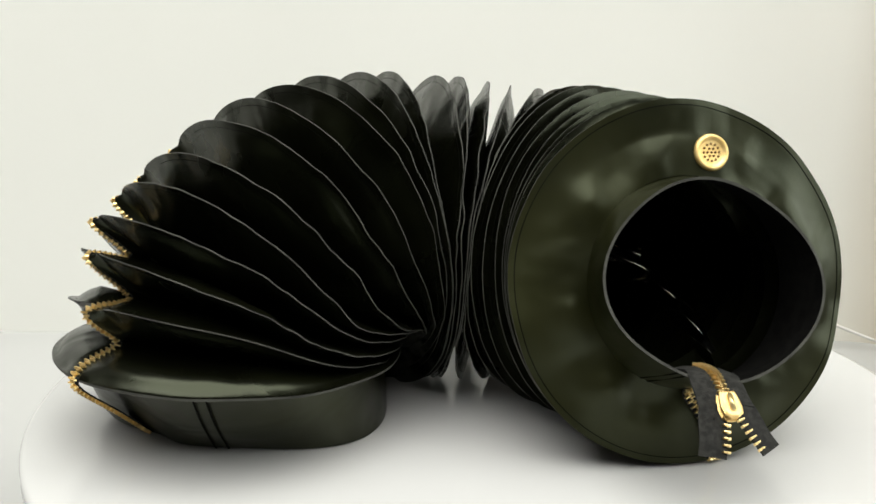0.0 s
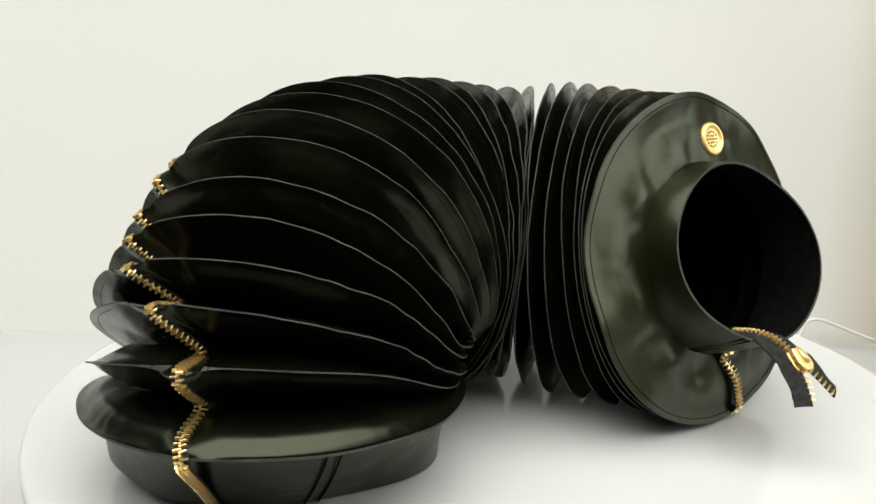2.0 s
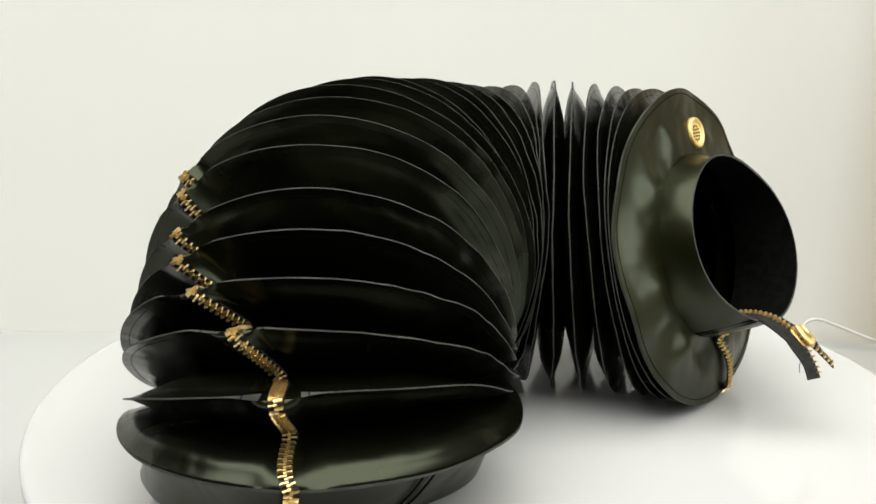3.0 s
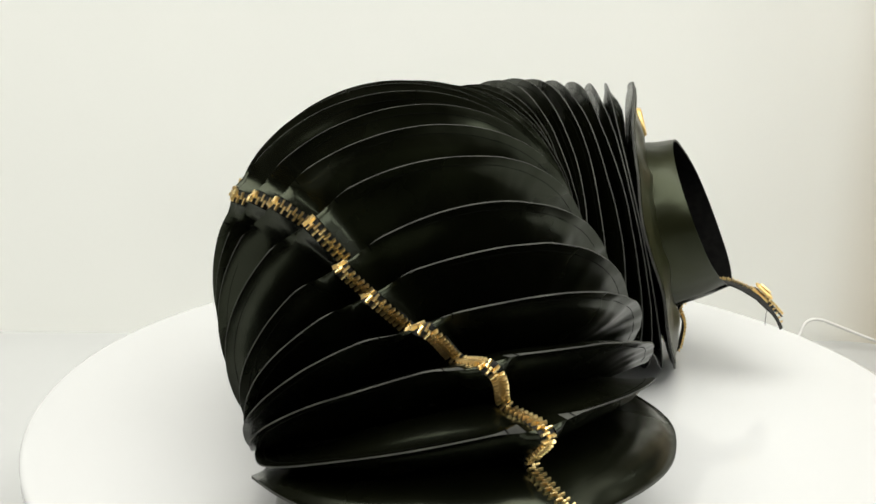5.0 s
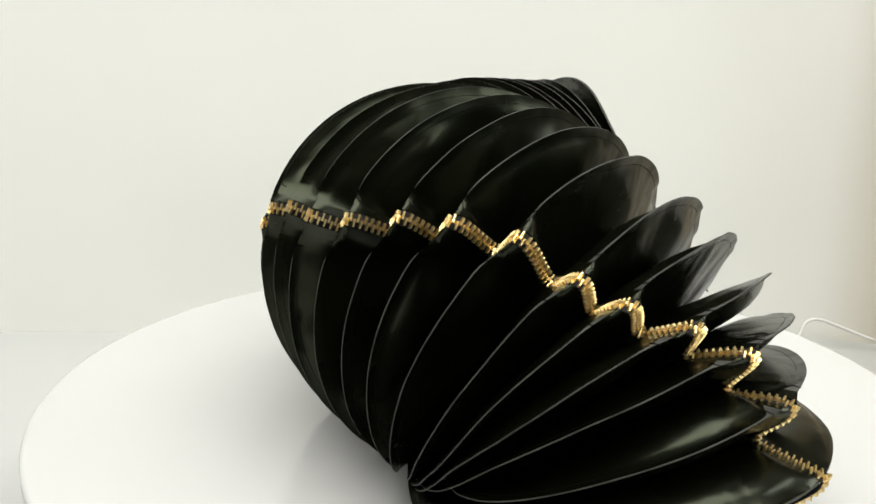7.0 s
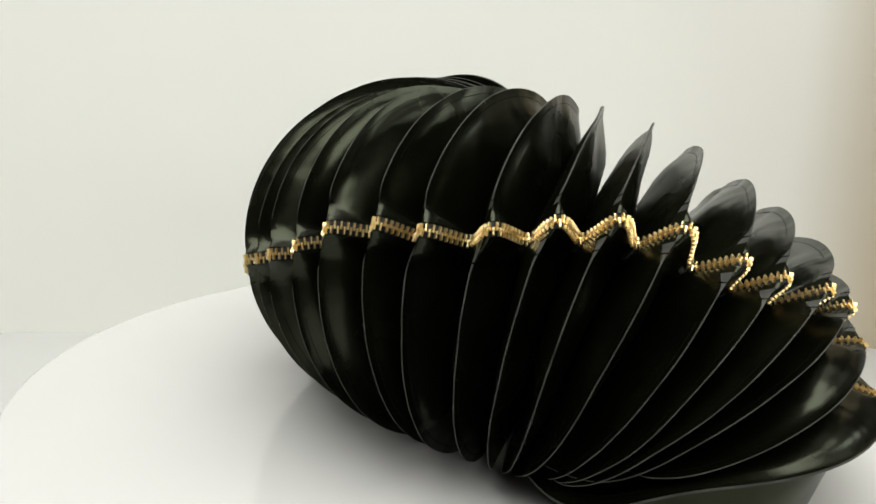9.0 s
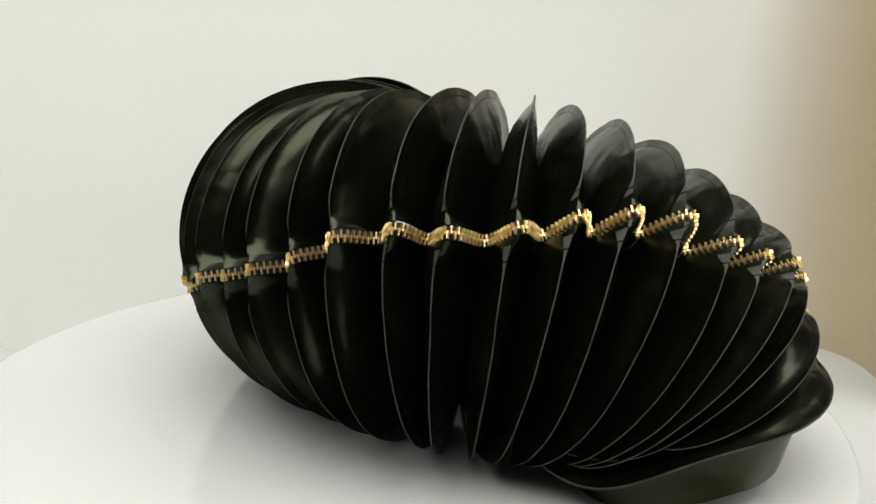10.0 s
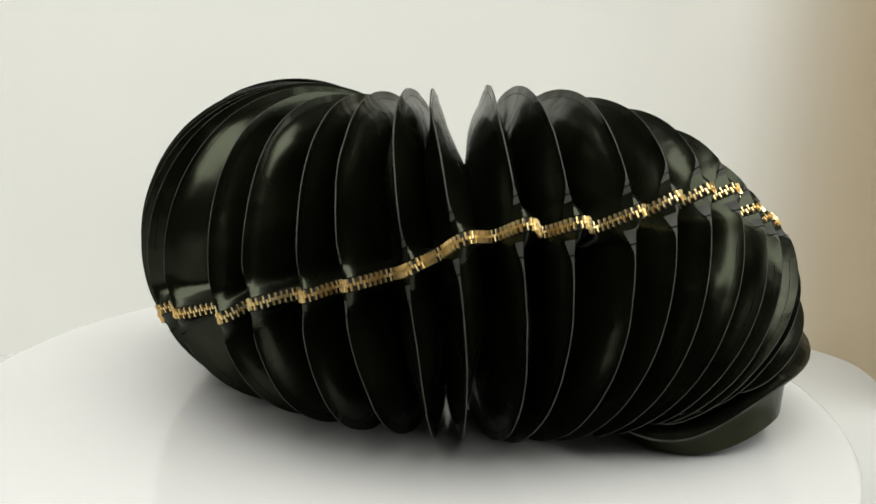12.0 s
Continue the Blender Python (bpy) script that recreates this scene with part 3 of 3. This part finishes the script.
def frames_along(points, guide):
    """Tangent, across and out at each point; guide gives the rough way out."""
    out = []
    for i, p in enumerate(points):
        t = (points[min(i + 2, len(points) - 1)] - points[max(i - 2, 0)]).normalized()
        g = guide(i, p)
        g = (g - t * g.dot(t)).normalized()
        out.append((p, t, t.cross(g).normalized(), g))
    return out


across = []
for i, p in enumerate(spine):
    k, ck = min(centres, key=lambda it: (it[1] - p).length)
    across.append(k)


def guide_out(i, p):
    if (p - C_END).dot(N_END) > 0.0030:
        return N_END
    if i < len(intro) and (p - first).length > 0.003 and p.z < first.z:
        return out0
    # square to the rim's own run, so that the tape rides flat over rims and dips
    k = across[i]
    t = (spine[min(i + 2, len(spine) - 1)] - spine[max(i - 2, 0)]).normalized()
    g = t.cross(plate(k)[3]) * -1
    return g


def towards_out(fr):
    done = []
    for i, (p, t, s_, g) in enumerate(fr):
        if (p - C_END).dot(N_END) > 0.0030:
            if g.dot(N_END) < 0:
                g, s_ = -g, -s_
        elif done and g.dot(done[-1][3]) < 0:
            g, s_ = -g, -s_
        elif not done and g.dot(out0) < 0:
            g, s_ = -g, -s_
        done.append((p, t, s_, g))
    return done


track = towards_out(frames_along(spine, guide_out))


def ribbon_bm(fr, half0, half1, sink, thick):
    bm = bmesh.new()
    rows = []
    for p, t, s_, g in fr:
        rows.append([bm.verts.new(p + s_ * half0 - g * sink), bm.verts.new(p + s_ * half1 - g * sink), bm.verts.new(p + s_ * half1 - g * (sink + thick)), bm.verts.new(p + s_ * half0 - g * (sink + thick))])
    for a, b in zip(rows, rows[1:]):
        for j in range(4):
            bm.faces.new((a[j], a[(j + 1) % 4], b[(j + 1) % 4], b[j]))
    bm.faces.new(rows[0])
    bm.faces.new(rows[-1])
    return bm


bm = ribbon_bm(track, -0.0036, 0.0036, 0.0005, 0.0008)
bm.to_mesh(zipper.data)
bm.free()
finish(zipper)


def tooth_bm():
    """A zip tooth: a broad head on the midline and a narrower shank gripping the tape."""
    bm = bmesh.new()
    for x0, x1, half, z1 in ((-0.0008, 0.0012, 0.00066, 0.0012), (0.0010, 0.0034, 0.00052, 0.0015)):
        low = [bm.verts.new((x, y, -0.0004)) for x, y in ((x0, -half), (x1, -half), (x1, half), (x0, half))]
        top = [bm.verts.new((x + (0.0002 if x == x0 else -0.0003), y * 0.7, z1)) for x, y in ((x0, -half), (x1, -half), (x1, half), (x0, half))]
        bm.faces.new(low[::-1])
        bm.faces.new(top)
        for i in range(4):
            bm.faces.new((low[i], low[(i + 1) % 4], top[(i + 1) % 4], top[i]))
    return bm


tooth_mesh = bpy.data.meshes.new("tooth")
bm = tooth_bm()
bm.to_mesh(tooth_mesh)
bm.free()
tooth_mesh.materials.append(BRASS)


def tooth_pose(p, t, s_, g, side_):
    x = s_ * side_
    z = g
    y = z.cross(x)
    m = Matrix((x, y, z)).transposed().to_4x4()
    m.translation = p
    return m


places = [tooth_pose(p, t, s_, g, 1 if i % 2 else -1) for i, (p, t, s_, g) in enumerate(track)]
start_single = 20
for m in places[start_single:start_single + 300]:
    ob = new("tooth", tooth_mesh)
    ob.parent = zipper
    ob.matrix_local = m
verts, faces = [], []
base_v = [v.co.copy() for v in tooth_mesh.vertices]
base_f = [tuple(f.vertices) for f in tooth_mesh.polygons]
for m in places[:start_single] + places[start_single + 300:]:
    o = len(verts)
    verts += [tuple(m @ v) for v in base_v]
    faces += [tuple(o + i for i in f) for f in base_f]
mesh = bpy.data.meshes.new("teeth")
mesh.from_pydata(verts, [], faces)
mesh.materials.append(BRASS)
teeth = tagged(new("teeth", mesh), "rows of small brass zip teeth", kind="stuff")
teeth.parent = zipper

# the loose tail of the zip, hanging from the cuff's mouth
tail = part("zip_tail", bmesh.new(), TAPE, bellows, "loose end of the zip hanging open below its slider")
tail_out = (END_UP * 0.72 + N_END * 0.69).normalized()
SLIDER = end_place(-0.0115, -0.0615, 0.0675)
head = smooth_path([end_place(-0.003, -0.046, 0.020), end_place(-0.005, -0.0465, 0.038), end_place(-0.008, -0.0505, 0.052), SLIDER], 10)
legs = [smooth_path([SLIDER, end_place(-0.0155, -0.0745, 0.0745), end_place(-0.0185, -0.0865, 0.0785)], 10),
        smooth_path([SLIDER, end_place(-0.0065, -0.0735, 0.0755), end_place(-0.0005, -0.0855, 0.0815)], 10)]


def tail_frames(points):
    done = []
    for i, p in enumerate(points):
        t = (points[min(i + 1, len(points) - 1)] - points[max(i - 1, 0)]).normalized()
        g = tail_out - t * tail_out.dot(t)
        g.normalize()
        done.append((p, t, t.cross(g).normalized(), g))
    return done


for leg, sign in zip(legs, (-1, 1)):
    fr = tail_frames(resample(head + leg[1:], PITCH))
    s_sign = sign if fr[0][2].dot(END_LEFT) > 0 else -sign
    strip = bmesh.new()
    rows = []
    for i, (p, t, s_, g) in enumerate(fr):
        wide = 0.0150 + 0.0012 * noise.noise(p * 60)
        curl = 0.004 * noise.noise(p * 45 + Vector((sign, 0, 0)))
        a_, b_ = p + s_ * s_sign * 0.0008 - g * 0.0006, p + s_ * s_sign * wide + g * (curl - 0.002)
        m_ = (a_ + b_) / 2 + g * 0.0008
        th_ = g * 0.0009
        rows.append([strip.verts.new(q_) for q_ in (a_, m_, b_, b_ - th_, m_ - th_, a_ - th_)])
    for r0, r1 in zip(rows, rows[1:]):
        for j in range(6):
            strip.faces.new((r0[j], r0[(j + 1) % 6], r1[(j + 1) % 6], r1[j]))
    strip.faces.new(rows[0])
    strip.faces.new(rows[-1])
    part("tail_tape", strip, TAPE, tail)
    for i, (p, t, s_, g) in enumerate(fr):
        if (i % 2 == 0) == (sign > 0) and i < len(fr) - 2:
            ob = new("tooth", tooth_mesh)
            ob.parent = tail
            ob.matrix_local = tooth_pose(p, t, s_, g, s_sign)

thread_top = end_place(-0.021, -0.066, 0.070)
part("loose_thread", tube_bm(smooth_path([thread_top, thread_top + Vector((0.0006, 0, -0.006)), thread_top + Vector((-0.0004, 0, -0.012)), thread_top + Vector((0.0008, 0, -0.017))], 4), 0.00022, 5), THREAD, tail)
slide_t = (end_place(-0.011, -0.08, 0.078) - head[-6]).normalized()
slide_g = (tail_out - slide_t * tail_out.dot(slide_t)).normalized()
slide_s = slide_t.cross(slide_g)
sm = Matrix((slide_s, slide_t, slide_g)).transposed().to_4x4()
sm.translation = SLIDER + slide_g * 0.0012


def slider_bm():
    bm = bmesh.new()
    outline = [(-0.0045, -0.008), (0.0045, -0.008), (0.0056, -0.0045), (0.0066, 0.0015), (0.0058, 0.0062), (0.0025, 0.0088), (-0.0025, 0.0088), (-0.0058, 0.0062), (-0.0066, 0.0015), (-0.0056, -0.0045)]
    for z0, z1 in ((0.0009, 0.0032), (-0.0034, -0.0016)):
        low = [bm.verts.new((x, y, z0)) for x, y in outline]
        mid = [bm.verts.new((x, y, z1 - 0.0008)) for x, y in outline]
        top = [bm.verts.new((x * 0.82, y * 0.86, z1)) for x, y in outline]
        for a, b in ((low, mid), (mid, top)):
            for i in range(len(a)):
                bm.faces.new((a[i], a[(i + 1) % len(a)], b[(i + 1) % len(a)], b[i]))
        bm.faces.new(top)
        bm.faces.new(low[::-1])
    return bm


slider = part("slider", slider_bm(), BRASS_SATIN, tail, "brass zip slider", smooth=False)
slider.matrix_local = sm @ Matrix.Scale(0.88, 4)
bm = box_bm(-0.0016, -0.006, 0.0032, 0.0016, 0.005, 0.0052, 0.0007, 2)
part("slider_bridge", bm, BRASS, slider)


def motions():
    spin = 13.05
    rows = [(t, pose(0, 0, 0, 0, 0, spin * t)) for t in (0.0, 2.0, 4.0, 6.0, 8.0, 10.0, 12.0)]
    walk(turntable, rows)
    walk(bellows, rows)


motions()
